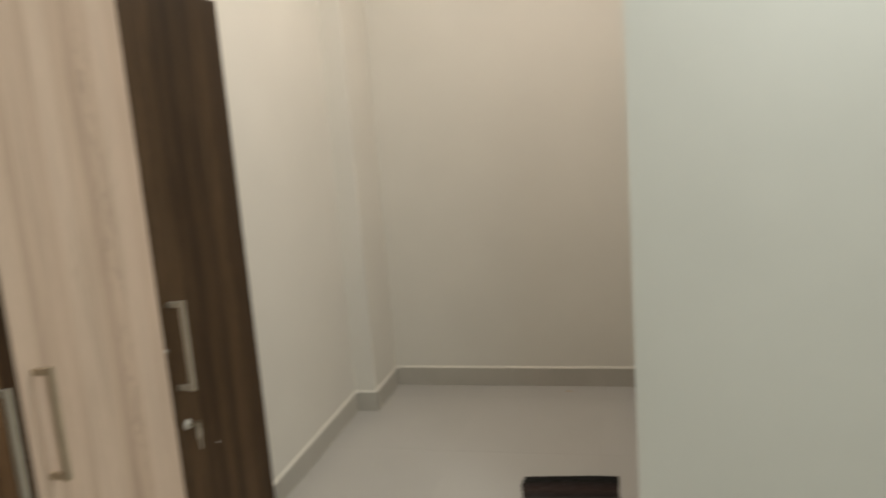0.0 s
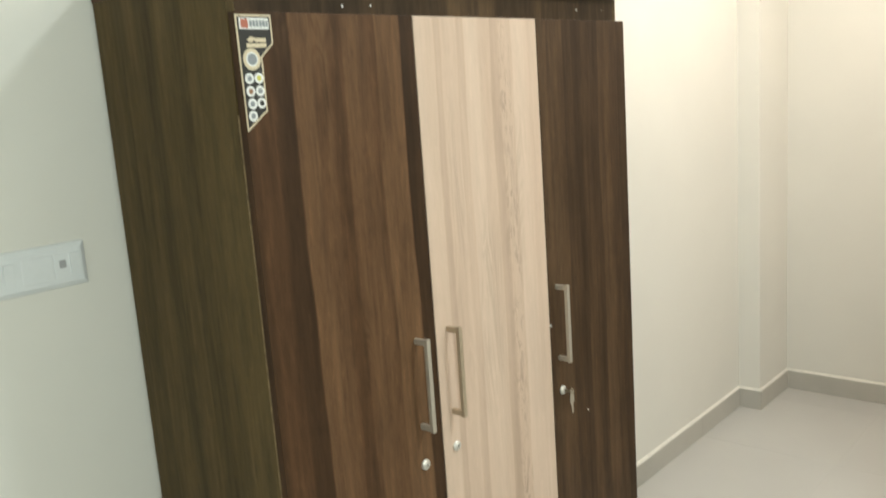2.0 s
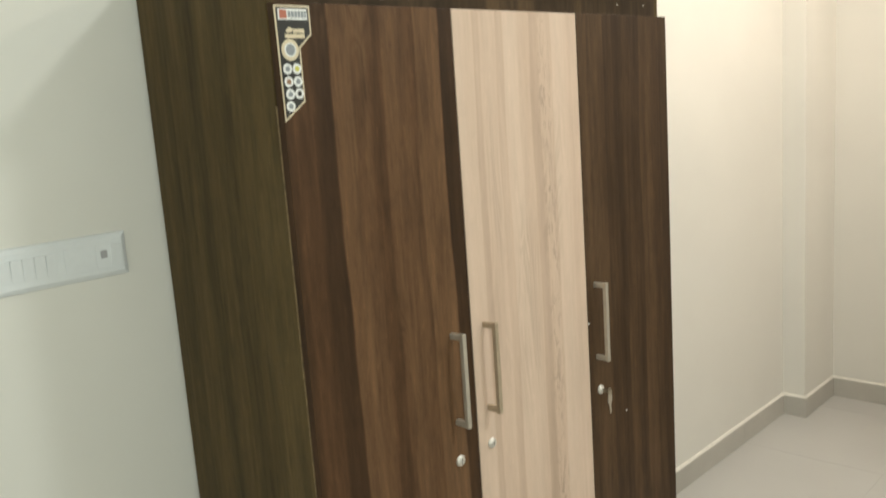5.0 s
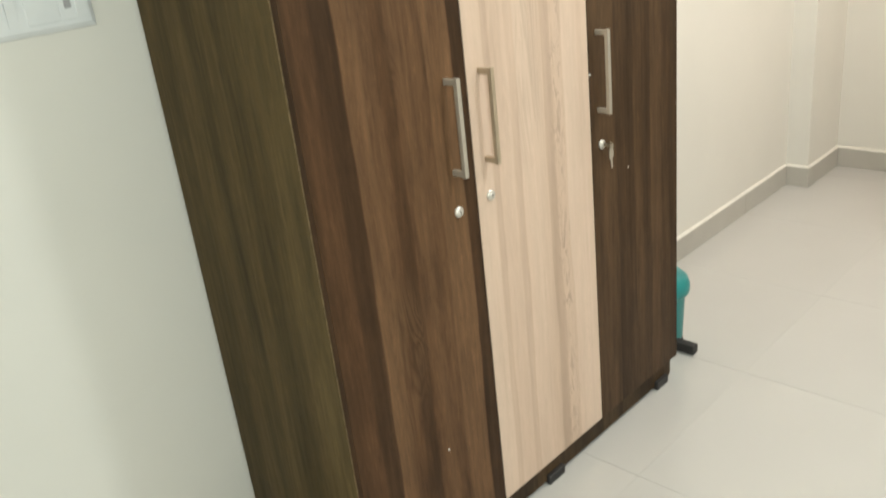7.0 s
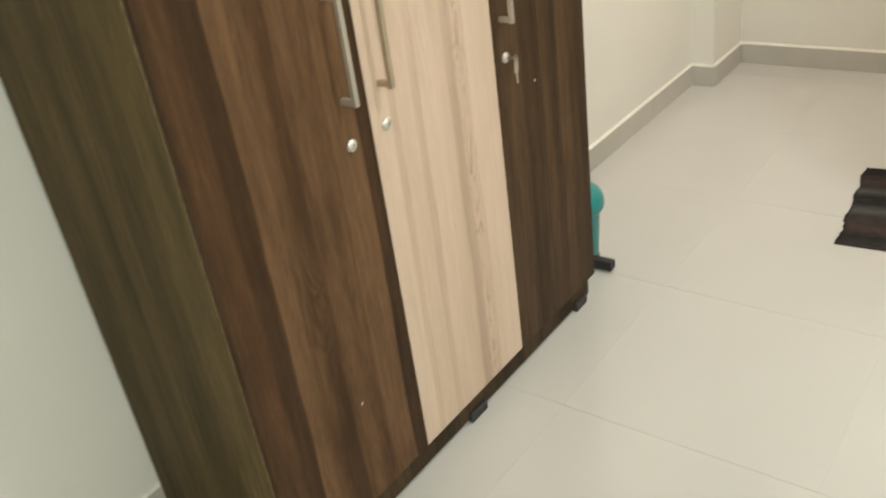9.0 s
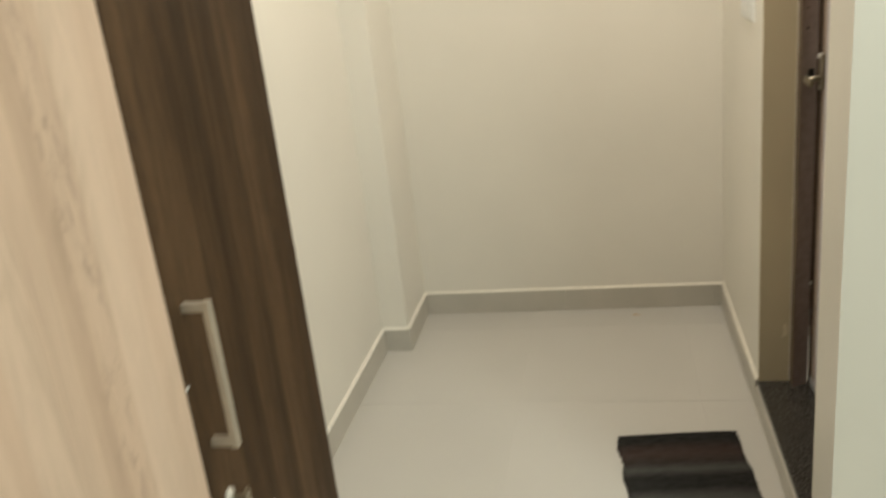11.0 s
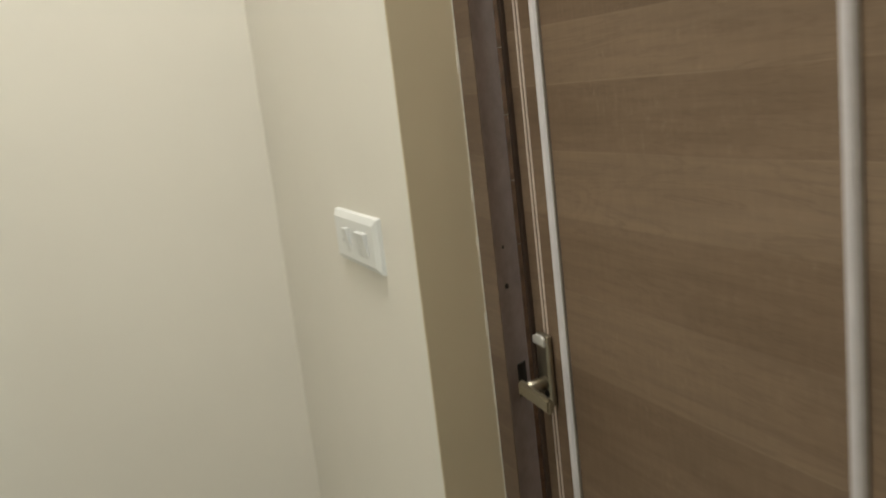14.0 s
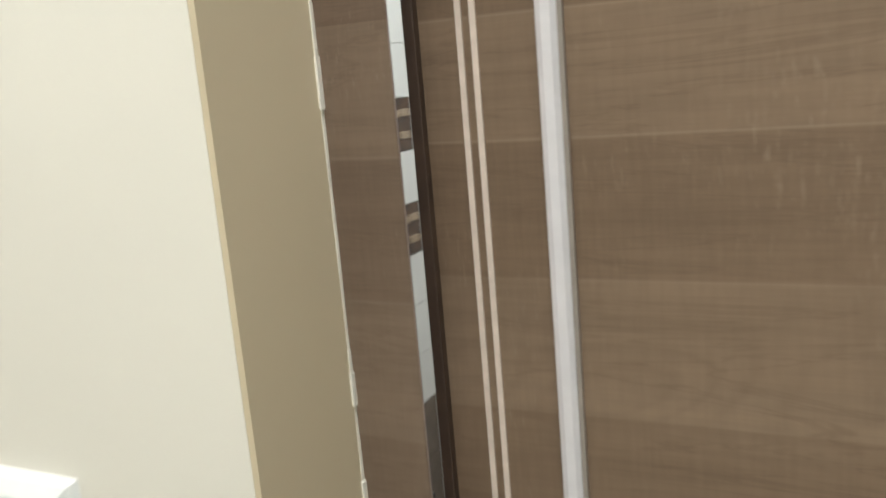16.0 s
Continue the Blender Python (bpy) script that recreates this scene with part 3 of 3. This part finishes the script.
def cam_lock(leaf, cx, cz):
    body = part("lock", disc_y(cx, cz, 0.0, -0.006, 0.0125, 28, 0.0025), LOCKMETAL, leaf, "round chrome cam lock", smooth=False)
    part("plug", disc_y(cx, cz, -0.006, -0.0075, 0.0075, 20, 0.001), LOCKMETAL, body)
    part("slot", box(cx - 0.0009, cx + 0.0009, -0.0079, -0.0073, cz - 0.005, cz + 0.005), BLACKMETAL, body)
    return body


left_door = robe_door(0.0015, LIGHT_L - 0.0012, WENGE, "dark walnut laminate door")
pale_door = robe_door(LIGHT_L + 0.0012, LIGHT_R - 0.0012, SONOMA, "pale oak laminate door")
right_door = robe_door(LIGHT_R + 0.0012, W_ROBE, WENGE_B, "dark walnut laminate door")
for leaf, hx, lx, lz in ((left_door, 0.3800, 0.3805, 0.902), (pale_door, 0.4868, 0.4885, 0.906), (right_door, 0.9275, 0.936, 0.899)):
    bar_handle(leaf, hx)
    body = cam_lock(leaf, lx, lz)
    if leaf is right_door:
        key = prism([(lx + 0.004, lz + 0.002), (lx + 0.016, lz - 0.004), (lx + 0.020, lz - 0.030), (lx + 0.013, lz - 0.040), (lx + 0.0145, lz - 0.062), (lx + 0.009, lz - 0.066), (lx + 0.006, lz - 0.042), (lx, lz - 0.032)], -0.024, -0.0225)
        key_ob = part("key", key, BAR, body, "small steel key hanging in the lock")
        part("shank", box(lx - 0.001, lx + 0.001, -0.026, -0.0075, lz - 0.004, lz + 0.004), NICKEL, key_ob)
        part("key_ring", lathe([(0.006, -0.0008), (0.0085, -0.0008), (0.0085, 0.0008), (0.006, 0.0008), (0.006, -0.0008)], 20), NICKEL, key_ob).matrix_basis = pose(lx + 0.010, -0.024, lz - 0.002, 70, 20, 0)
part("chip", disc_y(0.895, 1.09, 0.0, -0.0012, 0.003, 10), LABELWHITE, right_door)
part("chip", disc_y(1.06, 0.80, 0.0, -0.0012, 0.0022, 10), LABELWHITE, right_door)
part("chip", disc_y(0.265, 0.345, 0.0, -0.0012, 0.0022, 10), LABELWHITE, left_door)

# sticker on the first door
STICK = [(0.004, 1.868), (0.080, 1.868), (0.080, 1.818), (0.053, 1.795), (0.053, 1.702), (0.006, 1.668)]
sticker = tagged(part("sticker", prism(STICK, -0.0009, -0.0001), LABELGOLD), "black promotional sticker with pale border and round badges on the door", "sticker")
part("field", prism([(0.0075, 1.8645), (0.0768, 1.8645), (0.0768, 1.8195), (0.0498, 1.7967), (0.0498, 1.7037), (0.0085, 1.674)], -0.0014, -0.0009), LABELBLACK, sticker, "black printed field")
part("title_bar", box(0.011, 0.073, -0.0019, -0.0014, 1.843, 1.862), LABELWHITE, sticker, "white title bar")
part("red_mark", box(0.014, 0.029, -0.0023, -0.0019, 1.845, 1.860), LABELRED, sticker, "red square mark")
for a, b in ((0.032, 0.0375), (0.039, 0.0445), (0.046, 0.0515), (0.053, 0.0585), (0.060, 0.0655), (0.067, 0.071)):
    part("print_bar", box(a, b, -0.0023, -0.0019, 1.847, 1.858), LABELGREY, sticker)
part("gold_bar", box(0.022, 0.064, -0.0019, -0.0014, 1.812, 1.819), LABELGOLD, sticker)
part("gold_bar", box(0.040, 0.064, -0.0019, -0.0014, 1.821, 1.828), LABELGOLD, sticker)
part("gold_drop", prism([(0.024, 1.825), (0.032, 1.831), (0.041, 1.828), (0.036, 1.822), (0.028, 1.821)], -0.0019, -0.0014), LABELGOLD, sticker)
big = part("badge", disc_y(0.030, 1.792, -0.0014, -0.0021, 0.0185, 32), LABELGOLD, sticker, "large round gold badge")
part("badge_ring", disc_y(0.030, 1.792, -0.0021, -0.0025, 0.0125, 28), LABELWHITE, big)
part("badge_core", disc_y(0.030, 1.792, -0.0025, -0.0029, 0.0098, 24), LABELGREY, big)
for cx, cz, core in ((0.0205, 1.7595, LABELGREY), (0.0405, 1.7595, LABELYELLOW), (0.0205, 1.7375, LABELBROWN), (0.0405, 1.7375, LABELGREY), (0.0215, 1.7160, LABELGREY), (0.0410, 1.7165, LABELBLACK), (0.0200, 1.6950, LABELGREY)):
    small = part("badge", disc_y(cx, cz, -0.0014, -0.0021, 0.0093, 22), LABELWHITE, sticker, "small round badge")
    part("badge_core", disc_y(cx, cz, -0.0021, -0.0025, 0.0048, 16), core, small)

sticker.location = (-0.0025, 0.0, 0.003)

# ---- pedal bin beside the wardrobe ----
bin_thing = thing("pedal_bin", (1.496, 0.165, 0), "small teal plastic pedal bin with domed lid behind the wardrobe", "bin")
part("body", lathe([(0, 0.012), (0.078, 0.012), (0.082, 0.03), (0.090, 0.185), (0.092, 0.198), (0.088, 0.200)], 48), TEAL, bin_thing, "teal plastic body", smooth=True)
part("lid", lathe([(0.088, 0.196), (0.103, 0.197), (0.106, 0.206), (0.105, 0.228), (0.098, 0.248), (0.080, 0.265), (0.050, 0.276), (0, 0.280)], 48), TEAL, bin_thing, "domed teal lid", smooth=True)
part("base_ring", lathe([(0, 0), (0.082, 0), (0.084, 0.006), (0.082, 0.016), (0, 0.016)], 48), BLACKPLASTIC, bin_thing, "black base ring")
ped = prism([(-0.036, -0.150), (-0.010, -0.148), (-0.006, -0.140), (-0.006, -0.07), (-0.040, -0.07), (-0.042, -0.142)], 0.004, 0.036, 0.005)
bmesh.ops.transform(ped, matrix=pose(0, 0, 0.04, -90, 0, 0), verts=ped.verts[:])
bmesh.ops.transform(ped, matrix=Matrix.Diagonal((1, -1, 1, 1)), verts=ped.verts[:])
zmin = min(v.co.z for v in ped.verts)
ymid = sum(v.co.y for v in ped.verts) / len(ped.verts)
bmesh.ops.translate(ped, vec=(0.0, (-0.105 - ymid), 0.004 - zmin), verts=ped.verts[:])
part("pedal", ped, BLACKPLASTIC, bin_thing, "black foot pedal")

# ---- switch plates ----
def rim_plate(x0, x1, z0, z1, depth, edge):
    """A plate on a face looking to -y at y 0, with sloping rims."""
    bm = bmesh.new()
    a = [bm.verts.new(p) for p in ((x0, 0, z0), (x1, 0, z0), (x1, 0, z1), (x0, 0, z1))]
    b = [bm.verts.new(p) for p in ((x0 + 0.002, -depth * 0.55, z0 + 0.002), (x1 - 0.002, -depth * 0.55, z0 + 0.002), (x1 - 0.002, -depth * 0.55, z1 - 0.002), (x0 + 0.002, -depth * 0.55, z1 - 0.002))]
    c = [bm.verts.new(p) for p in ((x0 + edge, -depth, z0 + edge), (x1 - edge, -depth, z0 + edge), (x1 - edge, -depth, z1 - edge), (x0 + edge, -depth, z1 - edge))]
    for p, q in ((a, b), (b, c)):
        for i in range(4):
            bm.faces.new((p[i], p[(i + 1) % 4], q[(i + 1) % 4], q[i]))
    bm.faces.new(c)
    bm.faces.new(a[::-1])
    return bm


def rocker(cx, cz, w, h, base, parent, proud=0.0045):
    """A tilted rocker, proud at its top."""
    bm = bmesh.new()
    v = [bm.verts.new(p) for p in ((cx - w / 2, -base, cz - h / 2), (cx + w / 2, -base, cz - h / 2), (cx + w / 2, -base, cz + h / 2), (cx - w / 2, -base, cz + h / 2),
                                   (cx - w / 2, -base - 0.0004, cz - h / 2), (cx + w / 2, -base - 0.0004, cz - h / 2), (cx + w / 2, -base - proud, cz + h / 2), (cx - w / 2, -base - proud, cz + h / 2))]
    for f in ((0, 1, 2, 3), (4, 7, 6, 5), (0, 4, 5, 1), (1, 5, 6, 2), (2, 6, 7, 3), (3, 7, 4, 0)):
        bm.faces.new([v[i] for i in f])
    return part("rocker", bm, WHITEPLASTIC, parent)


board = thing("switch_board", (-0.088, Y_BACK, 1.376), "long white switch board with rockers and a socket module", "switch board")
part("plate", rim_plate(-0.30, 0, 0, 0.092, 0.011, 0.011), WHITEPLASTIC, board)
for k in range(6):
    rocker(-0.272 + 0.0225 * k, 0.046, 0.0195, 0.046, 0.011, board)
part("blank_module", box(-0.134, -0.072, -0.0125, -0.011, 0.020, 0.072, 0.0006, 1), WHITEPLASTIC, board)
part("socket_module", box(-0.069, -0.014, -0.0125, -0.011, 0.020, 0.072, 0.0006, 1), WHITEPLASTIC, board)
part("indicator", box(-0.060, -0.046, -0.0135, -0.0125, 0.042, 0.058, 0.0004, 1), GREYPLASTIC, board, "small grey printed square")
rocker(-0.027, 0.046, 0.022, 0.046, 0.0125, board)
part("print_bar", box(-0.036, -0.020, -0.0129, -0.0125, 0.0235, 0.0250), LABELGREY, board)

small_board = thing("switch_plate", (2.957, Y_SIDE, 1.274), "white wall switch plate with three rockers and a socket", "switch plate", turn=180)
part("plate", rim_plate(-0.112, 0.112, 0, 0.091, 0.012, 0.012), WHITEPLASTIC, small_board)
for cx in (0.058, 0.033, -0.032):
    rocker(cx, 0.043, 0.021, 0.042, 0.012, small_board, 0.008)
for cx, cz in ((-0.054, 0.055), (-0.062, 0.040), (-0.050, 0.036)):
    part("socket_hole", disc_y(cx, cz, -0.012, -0.0124, 0.0026, 12), GREYPLASTIC, small_board)

# ---- mat ----
def rag_mesh():
    """One woven sheet: ribs across its length, with uneven edges."""
    bm = bmesh.new()
    rng = random.Random(2)
    ribs, length, width, across = 60, 0.61, 0.383, 20
    ends = [(rng.uniform(-0.003, 0.003), rng.uniform(-0.003, 0.003)) for _ in range(ribs + 1)]
    rows = []
    for i in range(ribs * 4 + 1):
        x = -length / 2 + length * i / (ribs * 4)
        k = i // 4
        y0 = -width / 2 + 0.003 * math.sin(k * 0.3) + ends[k][0]
        y1 = width / 2 + 0.004 * math.sin(k * 0.37 + 1) + ends[k][1]
        top, low = [], []
        for j in range(across + 1):
            y = y0 + (y1 - y0) * j / across
            edge = min(1.0, 0.45 + 0.3 * min(j, across - j), 0.45 + 0.2 * min(i, ribs * 4 - i))
            rib = abs(math.sin(math.pi * i / 4 + 0.15 * math.sin(j * 1.3 + k)))
            bob = 0.0007 * math.sin(j * 2.3 + k * 1.9)
            top.append(bm.verts.new((x, y, (0.0045 + 0.004 * rib + bob + 0.0012 * math.sin(i * 0.05 + j * 0.3)) * edge)))
            low.append(bm.verts.new((x, y, 0.0)))
        rows.append((top, low))
    for (ta, la), (tb, lb) in zip(rows, rows[1:]):
        for j in range(across):
            bm.faces.new((ta[j], tb[j], tb[j + 1], ta[j + 1]))
            bm.faces.new((la[j], la[j + 1], lb[j + 1], lb[j]))
        bm.faces.new((ta[0], la[0], lb[0], tb[0]))
        bm.faces.new((ta[-1], tb[-1], lb[-1], la[-1]))
    for t, l in (rows[0], rows[-1]):
        for j in range(across):
            bm.faces.new((t[j], t[j + 1], l[j + 1], l[j]))
    return bm


floor_mat = tagged(part("door_mat", rag_mesh(), RAG, smooth=True), "dark striped woven rag mat lying on the floor tiles", "mat")
floor_mat.matrix_basis = pose(2.232, -0.737, 0.001, 0, 0, 4.7)

# ---- loose dirt by the wardrobe foot ----
def crumb(x, y, length, turn):
    bm = bmesh.new()
    rng = random.Random(int(x * 1000))
    for k in range(7):
        s = 0.003 + 0.003 * rng.random()
        u = (k - 3) * length / 6
        q = [(u - s, -s * 0.6), (u + s, -s * 0.5), (u + s * 0.8, s * 0.7), (u - s * 0.7, s * 0.6)]
        low = [bm.verts.new((a, b, 0)) for a, b in q]
        tip = bm.verts.new((u, 0, 0.0025))
        bm.faces.new(low[::-1])
        for i in range(4):
            bm.faces.new((low[i], low[(i + 1) % 4], tip))
    ob = tagged(part("dust_crumbs", bm, DUST), "small tan dust crumbs lying on the floor tiles", "dust")
    ob.matrix_basis = pose(x, y, 0.0005, 0, 0, turn)


crumb(-0.040, 0.305, 0.05, 10)
crumb(-0.045, 0.245, 0.045, -25)
crumb(3.508, -0.627, 0.022, 60)
crumb(2.085, -0.968, 0.03, 5)

# ---- tiles: skirting, floor, bathroom ----
base = structure("floor", box(X_WEST - 0.12, X_END + 0.12, Y_BATH - 0.4, Y_BACK + 0.15, -0.12, -0.0008), GROUT, "beige vitrified floor tiles with thin joints", "floor")
tile_meshes = {}
def floor_tile(x0, x1, y0, y1, z=0.0):
    key_size = (round(x1 - x0, 4), round(y1 - y0, 4))
    if key_size not in tile_meshes:
        w, d = key_size
        bm = bmesh.new()
        add_box(bm, 0.0005, w - 0.0005, 0.0002, d - 0.0002, -0.010, 0.0)
        tile_meshes[key_size] = mesh_of("tile", bm, FLOOR)
    ob = new("tile", tile_meshes[key_size])
    ob.parent = base
    ob.location = (x0, y0, z)


xs = sorted({X_WEST, X_END, *[0.805 + TILE * k for k in range(-5, 6) if X_WEST < 0.805 + TILE * k < X_END]})
ys = sorted({Y_SOUTH, Y_BACK, *[-0.172 + TILE * k for k in range(-6, 3) if Y_SOUTH < -0.172 + TILE * k < Y_BACK]})
for xa, xb in zip(xs, xs[1:]):
    for ya, yb in zip(ys, ys[1:]):
        if xa > X_NEAR + 0.3 and yb < Y_SIDE - 0.2:
            continue
        floor_tile(xa, xb, ya, yb)
structure("bathroom_floor", box(X_NEAR + 0.115, X_END, Y_BATH, Y_SIDE - 0.30, 0.001, STEP - 0.02), BROWNTILE, "brown bathroom floor", "floor")

skirt = structure("baseboard", box(X_END - 0.001, X_END - 0.0005, Y_SIDE + 0.01, Y_COL - 0.01, 0.02, 0.03), GROUT, "grey tile skirting with a white top bead", "skirting")


def skirt_run(x0, y0, x1, y1, nx, ny, length=TILE):
    """Skirting tiles from one corner to the next; (nx, ny) points into the room."""
    run = math.hypot(x1 - x0, y1 - y0)
    ux, uy = (x1 - x0) / run, (y1 - y0) / run
    s = 0.0
    while s < run - 1e-4:
        e = min(run, s + length)
        for name, t0, t1, za, zb, material in (("tile", 0.0, SKIRT_T, 0.0005, SKIRT - 0.009, SKIRTING), ("bead", 0.0, SKIRT_T + 0.0006, SKIRT - 0.009, SKIRT, PLASTER)):
            bm = bmesh.new()
            g = 0.0006
            quad = [(s + g, t0 - 0.004), (e - g, t0 - 0.004), (e - g, t1), (s + g, t1)]
            if name == "bead":
                lower = [bm.verts.new((x0 + ux * a + nx * b, y0 + uy * a + ny * b, za)) for a, b in quad]
                quad2 = [(s + g, t0 - 0.004), (e - g, t0 - 0.004), (e - g, t1 - 0.005), (s + g, t1 - 0.005)]
                upper = [bm.verts.new((x0 + ux * a + nx * b, y0 + uy * a + ny * b, zb)) for a, b in quad2]
            else:
                lower = [bm.verts.new((x0 + ux * a + nx * b, y0 + uy * a + ny * b, za)) for a, b in quad]
                upper = [bm.verts.new((x0 + ux * a + nx * b, y0 + uy * a + ny * b, zb)) for a, b in quad]
            bm.faces.new(lower[::-1])
            bm.faces.new(upper)
            for i in range(4):
                bm.faces.new((lower[i], lower[(i + 1) % 4], upper[(i + 1) % 4], upper[i]))
            part(name, bm, material, skirt)
        s = e


skirt_run(X_WEST, Y_BACK, X_PIER, Y_BACK, 0, -1)
skirt_run(X_PIER, Y_PIER, X_COL, Y_PIER, 0, -1)
skirt_run(X_COL, Y_PIER, X_COL, Y_COL - SKIRT_T, -1, 0)
skirt_run(X_COL - SKIRT_T, Y_COL, X_END, Y_COL, 0, -1)
skirt_run(X_END, Y_COL, X_END, Y_SIDE, -1, 0)
skirt_run(X_END, Y_SIDE, OPEN_B, Y_SIDE, 0, 1)
skirt_run(OPEN_A, Y_SIDE, X_NEAR - SKIRT_T, Y_SIDE, 0, 1)
skirt_run(X_NEAR, Y_SIDE + SKIRT_T, X_NEAR, Y_SOUTH, -1, 0)
riser = part("riser", box(OPEN_A, OPEN_B, Y_SIDE - 0.001, Y_SIDE + 0.009, 0.0005, STEP - 0.0205), SKIRTING, skirt, "grey tile riser under the threshold")

# bathroom wall tiles that show past the door
bath = structure("bathroom_tiling", box(X_END - 0.004, X_END - 0.0005, Y_BATH, Y_SIDE - 0.12, STEP, 2.4), GROUT, "white bathroom tiles with brown mosaic bands and a dark stretch added by the door", "tiling")
ROW, LOW = 0.15, 0.637
tile_kinds = {}


def bath_tile(y0, y1, z0, z1, material):
    key_size = (round(y1 - y0, 3), round(z1 - z0, 3), material.name)
    if key_size not in tile_kinds:
        tile_kinds[key_size] = mesh_of("tile", box(-0.010, 0, 0.001, y1 - y0 - 0.001, 0.001, z1 - z0 - 0.001), material)
    ob = new("tile", tile_kinds[key_size])
    ob.parent = bath
    ob.location = (X_END - 0.004, y0, z0)


inset_mesh = mesh_of("inset", box(-0.006, 0, -0.030, 0.030, -0.011, 0.011, 0.003, 1), TANTILE)
for j, ya in enumerate((-2.88, -2.64, -2.40, -2.16, -1.92)):
    for k in range(3):
        bath_tile(ya, ya + 0.24, STEP + 0.179 * k, STEP + 0.179 * (k + 1), DADOTILE)
    for k in range(10):
        z0 = LOW + ROW * k
        dark = k in (3, 5) if ya < -2 else k in (4, 6)
        bath_tile(ya, ya + 0.24, z0, z0 + ROW, BROWNTILE if dark else WHITETILE)
        if dark:
            for dy, dz in ((0.06, 0.045), (0.12, 0.105), (0.18, 0.045), (0.05, 0.108), (0.19, 0.108)):
                ob = new("inset", inset_mesh)
                ob.parent = bath
                ob.location = (X_END - 0.0125, ya + dy, z0 + dz)
# plain dark brown stretch added nearest the door, so the gap reads dark
for k in range(13):
    bath_tile(-1.68, -1.13, STEP + 0.17 * k, STEP + 0.17 * (k + 1), BROWNTILE)
